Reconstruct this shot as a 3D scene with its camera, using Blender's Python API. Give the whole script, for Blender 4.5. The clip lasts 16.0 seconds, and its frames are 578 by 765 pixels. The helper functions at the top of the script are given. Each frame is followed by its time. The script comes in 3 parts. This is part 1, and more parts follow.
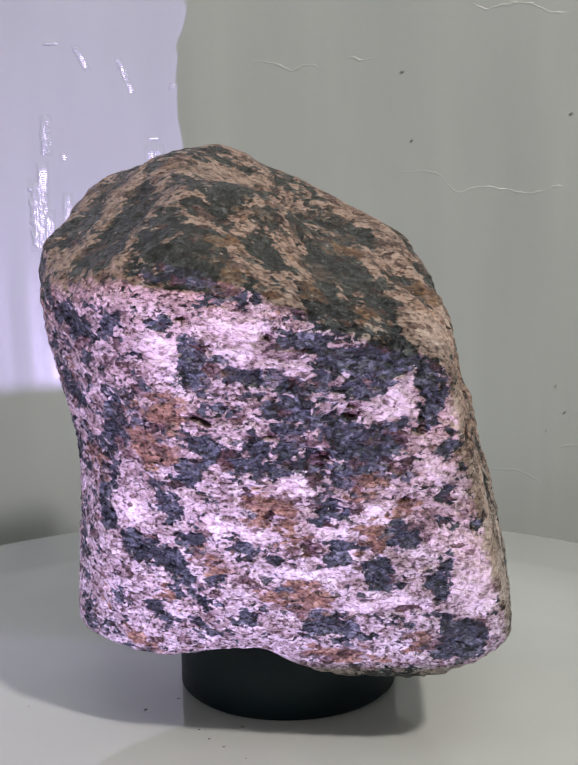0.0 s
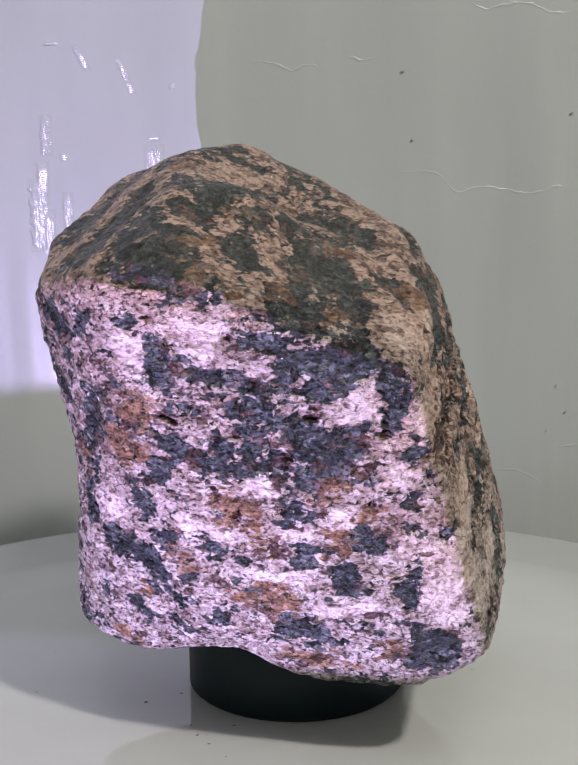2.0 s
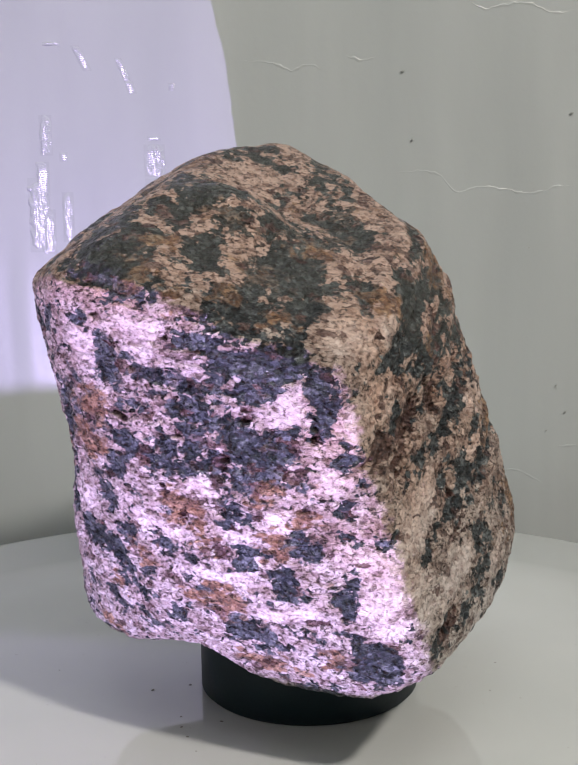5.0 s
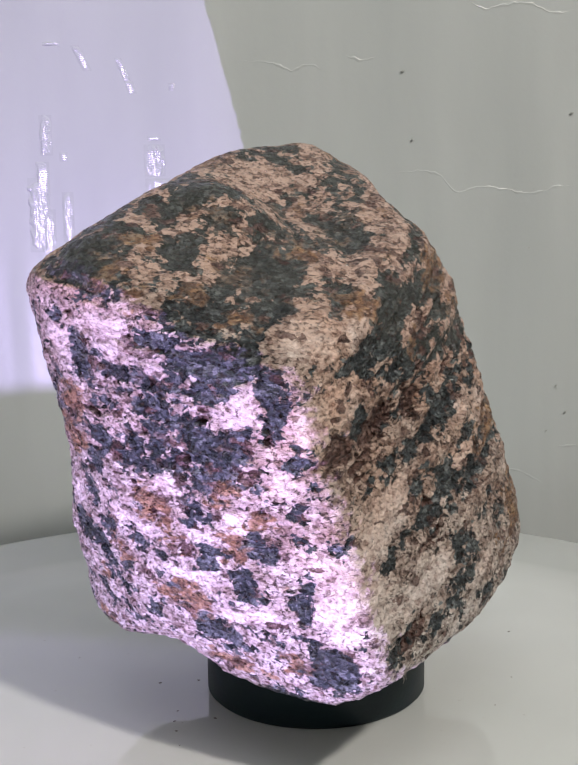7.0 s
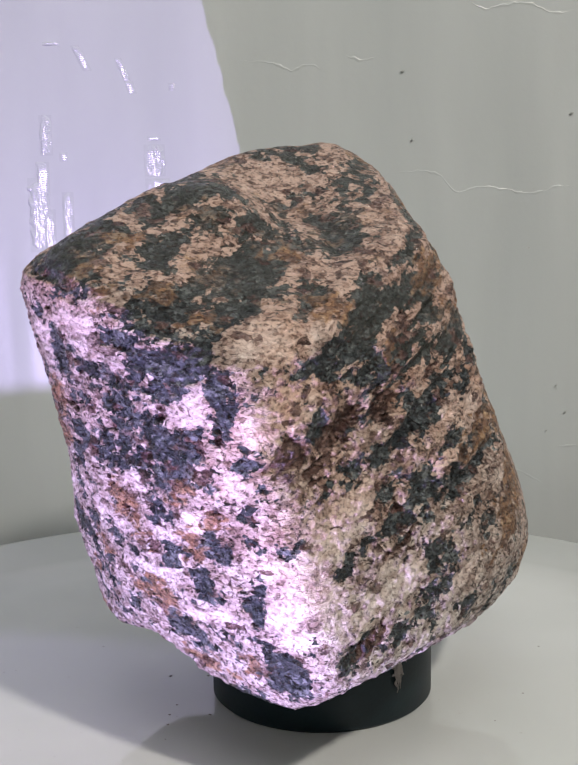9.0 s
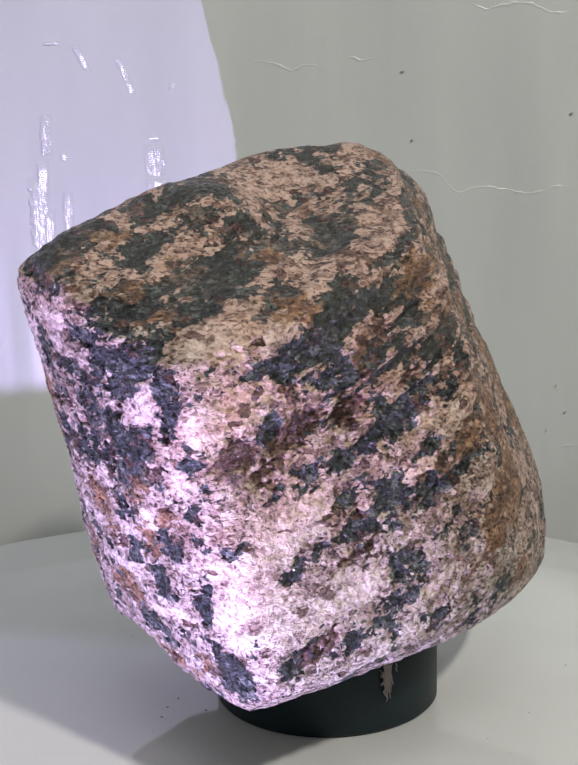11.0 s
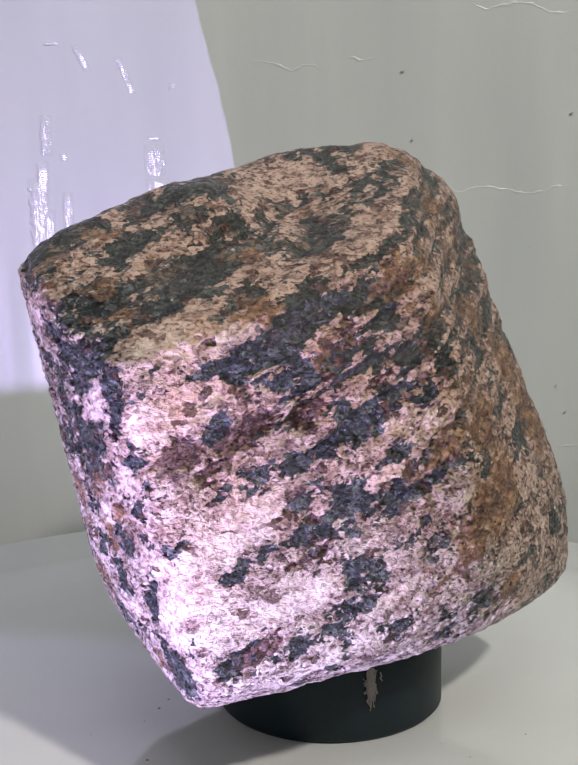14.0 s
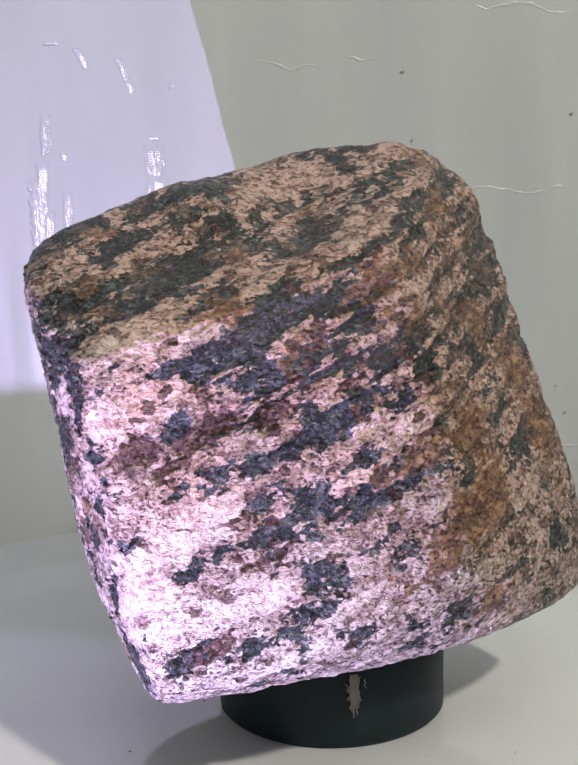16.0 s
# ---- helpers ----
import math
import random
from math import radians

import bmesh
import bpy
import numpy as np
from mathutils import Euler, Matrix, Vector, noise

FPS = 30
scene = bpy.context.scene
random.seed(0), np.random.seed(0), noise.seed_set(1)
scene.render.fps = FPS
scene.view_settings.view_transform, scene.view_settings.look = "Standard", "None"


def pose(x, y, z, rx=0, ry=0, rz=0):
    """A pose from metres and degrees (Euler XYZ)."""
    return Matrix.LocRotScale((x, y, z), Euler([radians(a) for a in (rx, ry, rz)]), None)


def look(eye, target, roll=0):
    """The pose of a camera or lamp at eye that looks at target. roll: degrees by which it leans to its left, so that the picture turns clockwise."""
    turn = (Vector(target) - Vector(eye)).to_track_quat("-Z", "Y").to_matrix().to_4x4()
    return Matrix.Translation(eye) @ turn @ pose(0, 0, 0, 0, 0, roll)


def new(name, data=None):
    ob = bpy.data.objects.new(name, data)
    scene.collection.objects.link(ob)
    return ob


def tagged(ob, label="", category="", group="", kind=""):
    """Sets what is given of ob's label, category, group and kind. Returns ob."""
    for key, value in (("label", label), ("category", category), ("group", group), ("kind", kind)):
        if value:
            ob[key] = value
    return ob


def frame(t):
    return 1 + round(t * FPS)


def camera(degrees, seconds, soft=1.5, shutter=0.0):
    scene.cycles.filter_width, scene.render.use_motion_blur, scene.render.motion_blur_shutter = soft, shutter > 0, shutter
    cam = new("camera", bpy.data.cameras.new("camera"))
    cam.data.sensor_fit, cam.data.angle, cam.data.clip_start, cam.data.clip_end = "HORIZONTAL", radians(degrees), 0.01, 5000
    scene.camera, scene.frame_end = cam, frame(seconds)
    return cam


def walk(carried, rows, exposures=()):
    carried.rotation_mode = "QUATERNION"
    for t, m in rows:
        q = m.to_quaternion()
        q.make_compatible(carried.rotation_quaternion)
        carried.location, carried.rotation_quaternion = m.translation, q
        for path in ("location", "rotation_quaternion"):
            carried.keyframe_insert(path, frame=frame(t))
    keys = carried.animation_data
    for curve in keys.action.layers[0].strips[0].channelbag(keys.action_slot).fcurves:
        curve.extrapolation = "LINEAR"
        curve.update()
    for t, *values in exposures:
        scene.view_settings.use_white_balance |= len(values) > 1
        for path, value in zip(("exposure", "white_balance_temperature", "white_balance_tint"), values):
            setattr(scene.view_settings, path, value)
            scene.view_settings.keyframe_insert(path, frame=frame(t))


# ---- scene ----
# camera: stands still, sees the stone from slightly above
EYE, AIM = (0, -0.3600, 0.1598), (0.0083, 0.0333, 0.0875)
cam = camera(24.66, 16.0, 1.8)
walk(cam, [(0.0, look(EYE, AIM, -0.86)), (16.0, look(EYE, AIM, -0.86))],
     [(0.0, -0.16), (4.0, -0.12), (7.5, 0.04), (16.0, 0.04)])

# turn of the table (seconds, degrees clockwise seen from above)
TURNS = [(0.0, 0.0), (0.5, 2.16), (1.0, 4.39), (1.5, 6.27), (2.0, 8.31), (2.5, 10.17), (3.0, 12.16), (3.5, 14.33), (4.0, 17.22), (6.5, 28.85), (7.0, 31.25), (7.5, 33.64), (8.0, 35.96), (8.5, 37.7), (9.0, 40.46), (11.5, 52.4), (12.0, 53.99), (12.5, 55.62), (13.0, 57.72), (13.5, 59.71), (14.0, 61.46), (14.5, 62.57), (15.0, 65.17), (15.5, 67.82), (16.0, 70.35)]

WALL_Y = 0.202      # face of the wall behind the turntable
DISC_R = 0.191      # radius of the turntable's disc


# ---- world and lamps ----
world = bpy.data.worlds.new("room_air")
world.use_nodes = True
world.node_tree.nodes["Background"].inputs[0].default_value = (0.84, 0.86, 0.84, 1)
world.node_tree.nodes["Background"].inputs[1].default_value = 0.02
scene.world = world


def lamp(name, kind, place, target, power, colour, size):
    data = bpy.data.lights.new(name, kind)
    data.energy, data.color = power, colour
    if kind == "AREA":
        data.shape, data.size = "DISK", size
    else:
        data.shadow_soft_size = size
    ob = new(name, data)
    ob.matrix_world = look(place, target)
    return ob


# small cool LED lamp standing low before the turntable, shining up past its rim
lamp("led_lamp_light", "POINT", (-0.0998, -0.2040, -0.0066), (0, 0, 0.1), 4.8, (0.645, 0.495, 1.0), 0.0005)
# room lamp to one side, and a soft fill added overhead for ambient light
lamp("room_lamp_light", "AREA", (0.72, -1.03, 1.32), (0, 0, 0.05), 17.4, (1.0, 0.90, 0.82), 0.10)
lamp("overhead_fill_light", "AREA", (0.1, -0.9, 1.6), (0, -0.1, 0.05), 4.1, (1.0, 1.0, 0.98), 0.9)


# ---- materials ----
def material(name):
    m = bpy.data.materials.new(name)
    m.use_nodes = True
    return m, m.node_tree, m.node_tree.nodes["Principled BSDF"]


def node(tree, kind, **inputs):
    n = tree.nodes.new("ShaderNode" + kind)
    for key, value in inputs.items():
        n.inputs[key.replace("_", " ")].default_value = value
    return n


def link(tree, a, b):
    tree.links.new(a, b)


def noise_tex(tree, vector, scale, detail=4.0, rough=0.6, distortion=0.0):
    n = node(tree, "TexNoise", Scale=scale, Detail=detail, Roughness=rough, Distortion=distortion)
    link(tree, vector, n.inputs["Vector"])
    return n.outputs["Fac"]


def math_node(tree, op, a, b=None, c=None):
    n = tree.nodes.new("ShaderNodeMath")
    n.operation = op
    for i, v in enumerate((a, b, c)):
        if v is None:
            continue
        if isinstance(v, (int, float)):
            n.inputs[i].default_value = v
        else:
            link(tree, v, n.inputs[i])
    return n.outputs[0]


def ramp(tree, fac, stops, interpolation="LINEAR"):
    n = tree.nodes.new("ShaderNodeValToRGB")
    n.color_ramp.interpolation = interpolation
    while len(n.color_ramp.elements) < len(stops):
        n.color_ramp.elements.new(0.5)
    for e, (p, col) in zip(n.color_ramp.elements, stops):
        e.position, e.color = p, (*col, 1)
    link(tree, fac, n.inputs[0])
    return n.outputs[0]


def smooth(tree, value, low, high):
    n = tree.nodes.new("ShaderNodeMapRange")
    n.interpolation_type = "SMOOTHSTEP"
    n.inputs["From Min"].default_value, n.inputs["From Max"].default_value = low, high
    link(tree, value, n.inputs["Value"])
    return n.outputs["Result"]


def mix(tree, fac, a, b, blend="MIX"):
    n = tree.nodes.new("ShaderNodeMix")
    n.data_type, n.blend_type = "RGBA", blend
    if isinstance(fac, (int, float)):
        n.inputs[0].default_value = fac
    else:
        link(tree, fac, n.inputs[0])
    for i, v in ((6, a), (7, b)):
        if isinstance(v, tuple):
            n.inputs[i].default_value = (*v, 1)
        else:
            link(tree, v, n.inputs[i])
    return n.outputs[2]


def mix_value(tree, fac, a, b):
    n = tree.nodes.new("ShaderNodeMix")
    n.data_type = "FLOAT"
    for i, v in ((0, fac), (2, a), (3, b)):
        if isinstance(v, (int, float)):
            n.inputs[i].default_value = v
        else:
            link(tree, v, n.inputs[i])
    return n.outputs[0]


def bump(tree, height, strength, distance, normal=None):
    n = node(tree, "Bump", Strength=strength, Distance=distance)
    link(tree, height, n.inputs["Height"])
    if normal is not None:
        link(tree, normal, n.inputs["Normal"])
    return n.outputs[0]


def object_coords(tree):
    return tree.nodes.new("ShaderNodeTexCoord").outputs["Object"]


def stone_material():
    m, t, b = material("gneiss")
    co = object_coords(t)
    def attribute(name):
        a = t.nodes.new("ShaderNodeAttribute")
        a.attribute_name = name
        return a.outputs["Fac"]

    # foliation: coordinates squeezed across the layers
    mp2 = t.nodes.new("ShaderNodeMapping")
    mp2.inputs["Rotation"].default_value = (radians(-23), 0, 0)
    mp2.inputs["Scale"].default_value = (1, 1, 1.5)
    link(t, co, mp2.inputs["Vector"])

    def vector_math(op, a, b, scale=None):
        n = t.nodes.new("ShaderNodeVectorMath")
        n.operation = op
        for i, v in enumerate((a, b)):
            if isinstance(v, tuple):
                n.inputs[i].default_value = v
            elif v is not None:
                link(t, v, n.inputs[i])
        if scale is not None:
            if isinstance(scale, (int, float)):
                n.inputs["Scale"].default_value = scale
            else:
                link(t, scale, n.inputs["Scale"])
        return n.outputs[0]

    # layered, crumpled space in which the crystals lie
    space = mp2.outputs[0]
    jitter = node(t, "TexNoise", Scale=520.0, Detail=3.0, Roughness=0.6)
    link(t, space, jitter.inputs["Vector"])
    crumple = vector_math("SCALE", vector_math("SUBTRACT", jitter.outputs["Color"], (0.5, 0.5, 0.5)), None, 0.0024)
    space = vector_math("ADD", space, crumple)

    def crystals(scale):
        v = node(t, "TexVoronoi", Scale=scale)
        link(t, space, v.inputs["Vector"])
        c = t.nodes.new("ShaderNodeSeparateColor")
        link(t, v.outputs["Color"], c.inputs[0])
        return v, c.outputs[0], c.outputs[1], c.outputs[2]

    big, big_r, big_g, big_b = crystals(290.0)
    small, small_r, small_g, small_b = crystals(680.0)
    n_mid = noise_tex(t, space, 300, 4, 0.65)
    n_small = noise_tex(t, space, 820, 3, 0.6)
    n_fine = noise_tex(t, space, 2300, 2, 0.5)
    n_tint = noise_tex(t, co, 70, 4, 0.6)
    grain = math_node(t, "ADD", math_node(t, "MULTIPLY_ADD", n_fine, 0.22, math_node(t, "MULTIPLY", n_small, 0.38)), math_node(t, "MULTIPLY", small_g, 0.22))
    grain = math_node(t, "ADD", grain, math_node(t, "MULTIPLY_ADD", big_g, 0.16, 0.03))

    def edged(value, a, b, c, low, high):
        v = math_node(t, "ADD", value, math_node(t, "MULTIPLY_ADD", n_mid, a, -a / 2))
        v = math_node(t, "ADD", v, math_node(t, "MULTIPLY_ADD", big_r, b, -b / 2))
        v = math_node(t, "ADD", v, math_node(t, "MULTIPLY_ADD", small_r, c, -c / 2))
        return smooth(t, v, low, high)

    dark = edged(attribute("dark"), 0.50, 0.32, 0.24, 0.475, 0.525)
    rust = edged(attribute("rust"), 1.2, 0.25, 0.2, 0.24, 0.70)
    garnet = edged(math_node(t, "MULTIPLY", attribute("garnet"), 0.9), 0.8, 0.35, 0.3, 0.40, 0.52)
    # single dark red grains strewn between the others
    single = math_node(t, "MULTIPLY", smooth(t, big_b, 0.925, 0.935), smooth(t, n_mid, 0.42, 0.50))
    garnet = math_node(t, "MAXIMUM", garnet, single)
    # small pits, their shade put into the colour as well as the bump
    shaded_pit = smooth(t, n_small, 0.44, 0.37)
    weather = attribute("weather")
    pale = attribute("pale")

    pink = attribute("pink")
    feldspar = ramp(t, grain, [(0.34, (0.12, 0.085, 0.075)), (0.43, (0.31, 0.26, 0.235)), (0.54, (0.55, 0.51, 0.47)), (0.66, (0.79, 0.765, 0.73))])
    feldspar = mix(t, math_node(t, "MULTIPLY", pale, 0.75), feldspar, ramp(t, grain, [(0.34, (0.44, 0.36, 0.335)), (0.46, (0.70, 0.65, 0.62)), (0.62, (0.87, 0.85, 0.83))]))
    # pinkish tint, part mineral, part room-lamp warmth put into the colour
    pinkish = ramp(t, n_tint, [(0.36, (1.06, 0.91, 0.84)), (0.64, (1.06, 0.78, 0.64))])
    feldspar = mix(t, math_node(t, "MULTIPLY_ADD", pink, 0.85, 0.12), feldspar, mix(t, 1.0, feldspar, pinkish, "MULTIPLY"))
    # cloudy staining between the clean crystals
    stain = ramp(t, noise_tex(t, space, 150, 4, 0.7), [(0.34, (0.42, 0.31, 0.27)), (0.46, (0.80, 0.72, 0.69)), (0.56, (1.0, 1.0, 1.0))])
    feldspar = mix(t, math_node(t, "MULTIPLY_ADD", pale, -0.45, 0.65), feldspar, mix(t, 1.0, feldspar, stain, "MULTIPLY"))
    film = ramp(t, grain, [(0.36, (0.08, 0.047, 0.038)), (0.45, (0.275, 0.175, 0.135)), (0.58, (0.59, 0.43, 0.355))])
    feldspar = mix(t, math_node(t, "MULTIPLY", weather, 0.8), feldspar, film)
    amphibole = ramp(t, grain, [(0.36, (0.007, 0.010, 0.012)), (0.48, (0.031, 0.040, 0.045)), (0.58, (0.075, 0.091, 0.098)), (0.68, (0.25, 0.28, 0.28))])
    amphibole = mix(t, math_node(t, "MULTIPLY", weather, 0.6), amphibole, (0.030, 0.035, 0.025))
    rusty = ramp(t, math_node(t, "ADD", math_node(t, "MULTIPLY", n_mid, 0.6), math_node(t, "MULTIPLY", grain, 0.4)),
                 [(0.36, (0.060, 0.028, 0.016)), (0.48, (0.175, 0.086, 0.044)), (0.56, (0.33, 0.185, 0.090)), (0.68, (0.60, 0.42, 0.25))])
    red = ramp(t, grain, [(0.36, (0.022, 0.010, 0.010)), (0.52, (0.11, 0.056, 0.047)), (0.68, (0.30, 0.20, 0.17))])
    col = mix(t, math_node(t, "MULTIPLY", rust, 0.9), feldspar, rusty)
    col = mix(t, math_node(t, "MULTIPLY", dark, math_node(t, "MULTIPLY_ADD", rust, -0.6, 1.0)), col, amphibole)
    col = mix(t, math_node(t, "MULTIPLY", garnet, 0.9), col, red)
    col = mix(t, math_node(t, "MULTIPLY", shaded_pit, math_node(t, "MULTIPLY_ADD", pale, -0.5, 0.85)), col, (0.035, 0.022, 0.018))
    link(t, col, b.inputs["Base Color"])
    # crystal faces: each with its own gloss and tilt, glassier in the dark minerals
    gloss = ramp(t, small_b, [(0.0, (0.36, 0.36, 0.36)), (0.60, (0.27, 0.27, 0.27)), (0.80, (0.15, 0.15, 0.15)), (1.0, (0.07, 0.07, 0.07))])
    shiny = math_node(t, "MULTIPLY", math_node(t, "MAXIMUM", dark, garnet), math_node(t, "MULTIPLY_ADD", weather, -0.5, 1.0))
    link(t, mix_value(t, shiny, ramp(t, small_b, [(0.0, (0.41, 0.41, 0.41)), (0.80, (0.32, 0.32, 0.32)), (1.0, (0.14, 0.14, 0.14))]), gloss), b.inputs["Roughness"])
    height = math_node(t, "ADD", math_node(t, "MULTIPLY_ADD", n_fine, 0.16, math_node(t, "MULTIPLY", n_small, 0.6)), math_node(t, "MULTIPLY", n_mid, 1.4))
    height = math_node(t, "ADD", height, math_node(t, "MULTIPLY", big_g, 0.30))
    height = math_node(t, "ADD", height, math_node(t, "MULTIPLY", small_g, 0.14))
    height = math_node(t, "SUBTRACT", height, math_node(t, "MULTIPLY_ADD", shaded_pit, 0.45, math_node(t, "MULTIPLY", math_node(t, "MAXIMUM", dark, garnet), 0.28)))
    n = node(t, "Bump", Distance=0.0021)
    link(t, height, n.inputs["Height"])
    link(t, math_node(t, "MULTIPLY_ADD", pale, -0.25, math_node(t, "MULTIPLY_ADD", weather, -0.35, 0.95)), n.inputs["Strength"])
    tilt = vector_math("SCALE", vector_math("SUBTRACT", small.outputs["Color"], (0.5, 0.5, 0.5)), None,
                       math_node(t, "MULTIPLY_ADD", shiny, 0.9, 0.24))
    link(t, vector_math("NORMALIZE", vector_math("ADD", n.outputs[0], tilt), None), b.inputs["Normal"])
    return m


def painted_wall_material(name, rough):
    m, t, b = material(name)
    co = object_coords(t)
    mp = t.nodes.new("ShaderNodeMapping")
    mp.inputs["Scale"].default_value = (3.0, 1, 0.6)
    link(t, co, mp.inputs["Vector"])
    big = noise_tex(t, mp.outputs[0], 9, 2, 0.5)
    fine = noise_tex(t, co, 160, 4, 0.6)
    col = ramp(t, big, [(0.3, (0.515, 0.570, 0.578)), (0.7, (0.58, 0.636, 0.642))])
    link(t, col, b.inputs["Base Color"])
    b.inputs["Roughness"].default_value = rough
    b.inputs["IOR"].default_value = 1.55
    nrm = bump(t, big, 0.25, 0.012)
    nrm = bump(t, fine, 0.12, 0.0008, nrm)
    link(t, nrm, b.inputs["Normal"])
    return m


def disc_material():
    m, t, b = material("glossy_white_laminate")
    co = object_coords(t)
    big = noise_tex(t, co, 12, 3, 0.5)
    scratch = noise_tex(t, co, 240, 5, 0.7)
    col = ramp(t, big, [(0.3, (0.66, 0.71, 0.70)), (0.7, (0.74, 0.785, 0.775))])
    col = mix(t, smooth(t, scratch, 0.66, 0.78), col, (0.42, 0.41, 0.38))
    link(t, col, b.inputs["Base Color"])
    link(t, ramp(t, scratch, [(0.3, (0.025, 0.025, 0.025)), (0.8, (0.09, 0.09, 0.09))]), b.inputs["Roughness"])
    b.inputs["IOR"].default_value = 1.7
    link(t, bump(t, big, 0.08, 0.001), b.inputs["Normal"])
    return m


def plain_material(name, colour, rough, bump_scale=300, amount=0.25):
    m, t, b = material(name)
    co = object_coords(t)
    n = noise_tex(t, co, bump_scale, 4, 0.6)
    dim = tuple(c * 0.8 for c in colour)
    link(t, ramp(t, n, [(0.3, dim), (0.7, colour)]), b.inputs["Base Color"])
    b.inputs["Roughness"].default_value = rough
    link(t, bump(t, n, amount, 0.0006), b.inputs["Normal"])
    return m


STONE = stone_material()
WALL = painted_wall_material("glossy_wall_paint", 0.28)
# glossier copy of the wall paint that brightens the added glints
GLINT_PAINT = painted_wall_material("glint_gloss_paint", 0.19)
DISC = disc_material()
BLACK = plain_material("black_plastic", (0.007, 0.019, 0.024), 0.5, 900, 0.10)
BLACK.node_tree.nodes["Principled BSDF"].inputs["Specular IOR Level"].default_value = 0.28
GREY = plain_material("grey_fibre", (0.42, 0.38, 0.36), 0.9)
DIRT = plain_material("dirt", (0.24, 0.23, 0.21), 0.9)
CHIP = plain_material("grey_chip", (0.49, 0.525, 0.515), 0.8)
PLASTER = plain_material("matt_plaster", (0.62, 0.64, 0.60), 0.8, 60)
WOOD = plain_material("table_board", (0.30, 0.22, 0.15), 0.5, 80)


# ---- mesh helpers ----
def mesh_object(name, bm, mat, parent=None, label="", flat=False):
    me = bpy.data.meshes.new(name)
    if not flat:
        for f in bm.faces:
            f.smooth = True
    bm.to_mesh(me)
    bm.free()
    me.materials.append(mat)
    ob = new(name, me)
    ob.parent = parent
    if label:
        ob["label"] = label
    return ob


part = mesh_object


def box(bm, low, high):
    v = bmesh.ops.create_cube(bm, size=1)["verts"]
    for p in v:
        p.co = Vector([low[i] + (p.co[i] + 0.5) * (high[i] - low[i]) for i in range(3)])
    return v


def lathe(profile, steps):
    """A turned solid round the z axis from (radius, height) pairs; its ends lie on the axis."""
    bm = bmesh.new()
    rings = []
    for r, z in profile:
        if r == 0:
            rings.append([bm.verts.new((0, 0, z))])
        else:
            rings.append([bm.verts.new((r * math.cos(2 * math.pi * k / steps), r * math.sin(2 * math.pi * k / steps), z)) for k in range(steps)])
    for a, c in zip(rings, rings[1:]):
        for k in range(steps):
            j = (k + 1) % steps
            if len(a) == 1:
                bm.faces.new((a[0], c[j], c[k]))
            elif len(c) == 1:
                bm.faces.new((a[k], a[j], c[0]))
            else:
                bm.faces.new((a[k], a[j], c[j], c[k]))
    bmesh.ops.recalc_face_normals(bm, faces=bm.faces)
    return bm


def lattice(p, seed):
    """Smooth random values between 0 and 1 on the points p (n x 3), one cell a unit."""
    i = np.floor(p).astype(np.int64)
    f = p - i
    f = f * f * (3 - 2 * f)
    out = np.zeros(len(p))
    for dx in (0, 1):
        for dy in (0, 1):
            for dz in (0, 1):
                h = (i[:, 0] + dx) * 374761393 + (i[:, 1] + dy) * 668265263 + (i[:, 2] + dz) * 2147483647 + seed * 974711
                h = (h ^ (h >> 13)) * 1274126177 & 0xFFFFFFFF
                h = ((h ^ (h >> 16)) * 2246822519 & 0xFFFFFFFF) / 0xFFFFFFFF
                w = (f[:, 0] if dx else 1 - f[:, 0]) * (f[:, 1] if dy else 1 - f[:, 1]) * (f[:, 2] if dz else 1 - f[:, 2])
                out += w * h
    return out


def fractal(p, scale, octaves, seed):
    out, total = np.zeros(len(p)), 0.0
    for k in range(octaves):
        out += lattice(p * scale * 2 ** k + 17.3 * k, seed + k) / 2 ** k
        total += 1 / 2 ** k
    return out / total


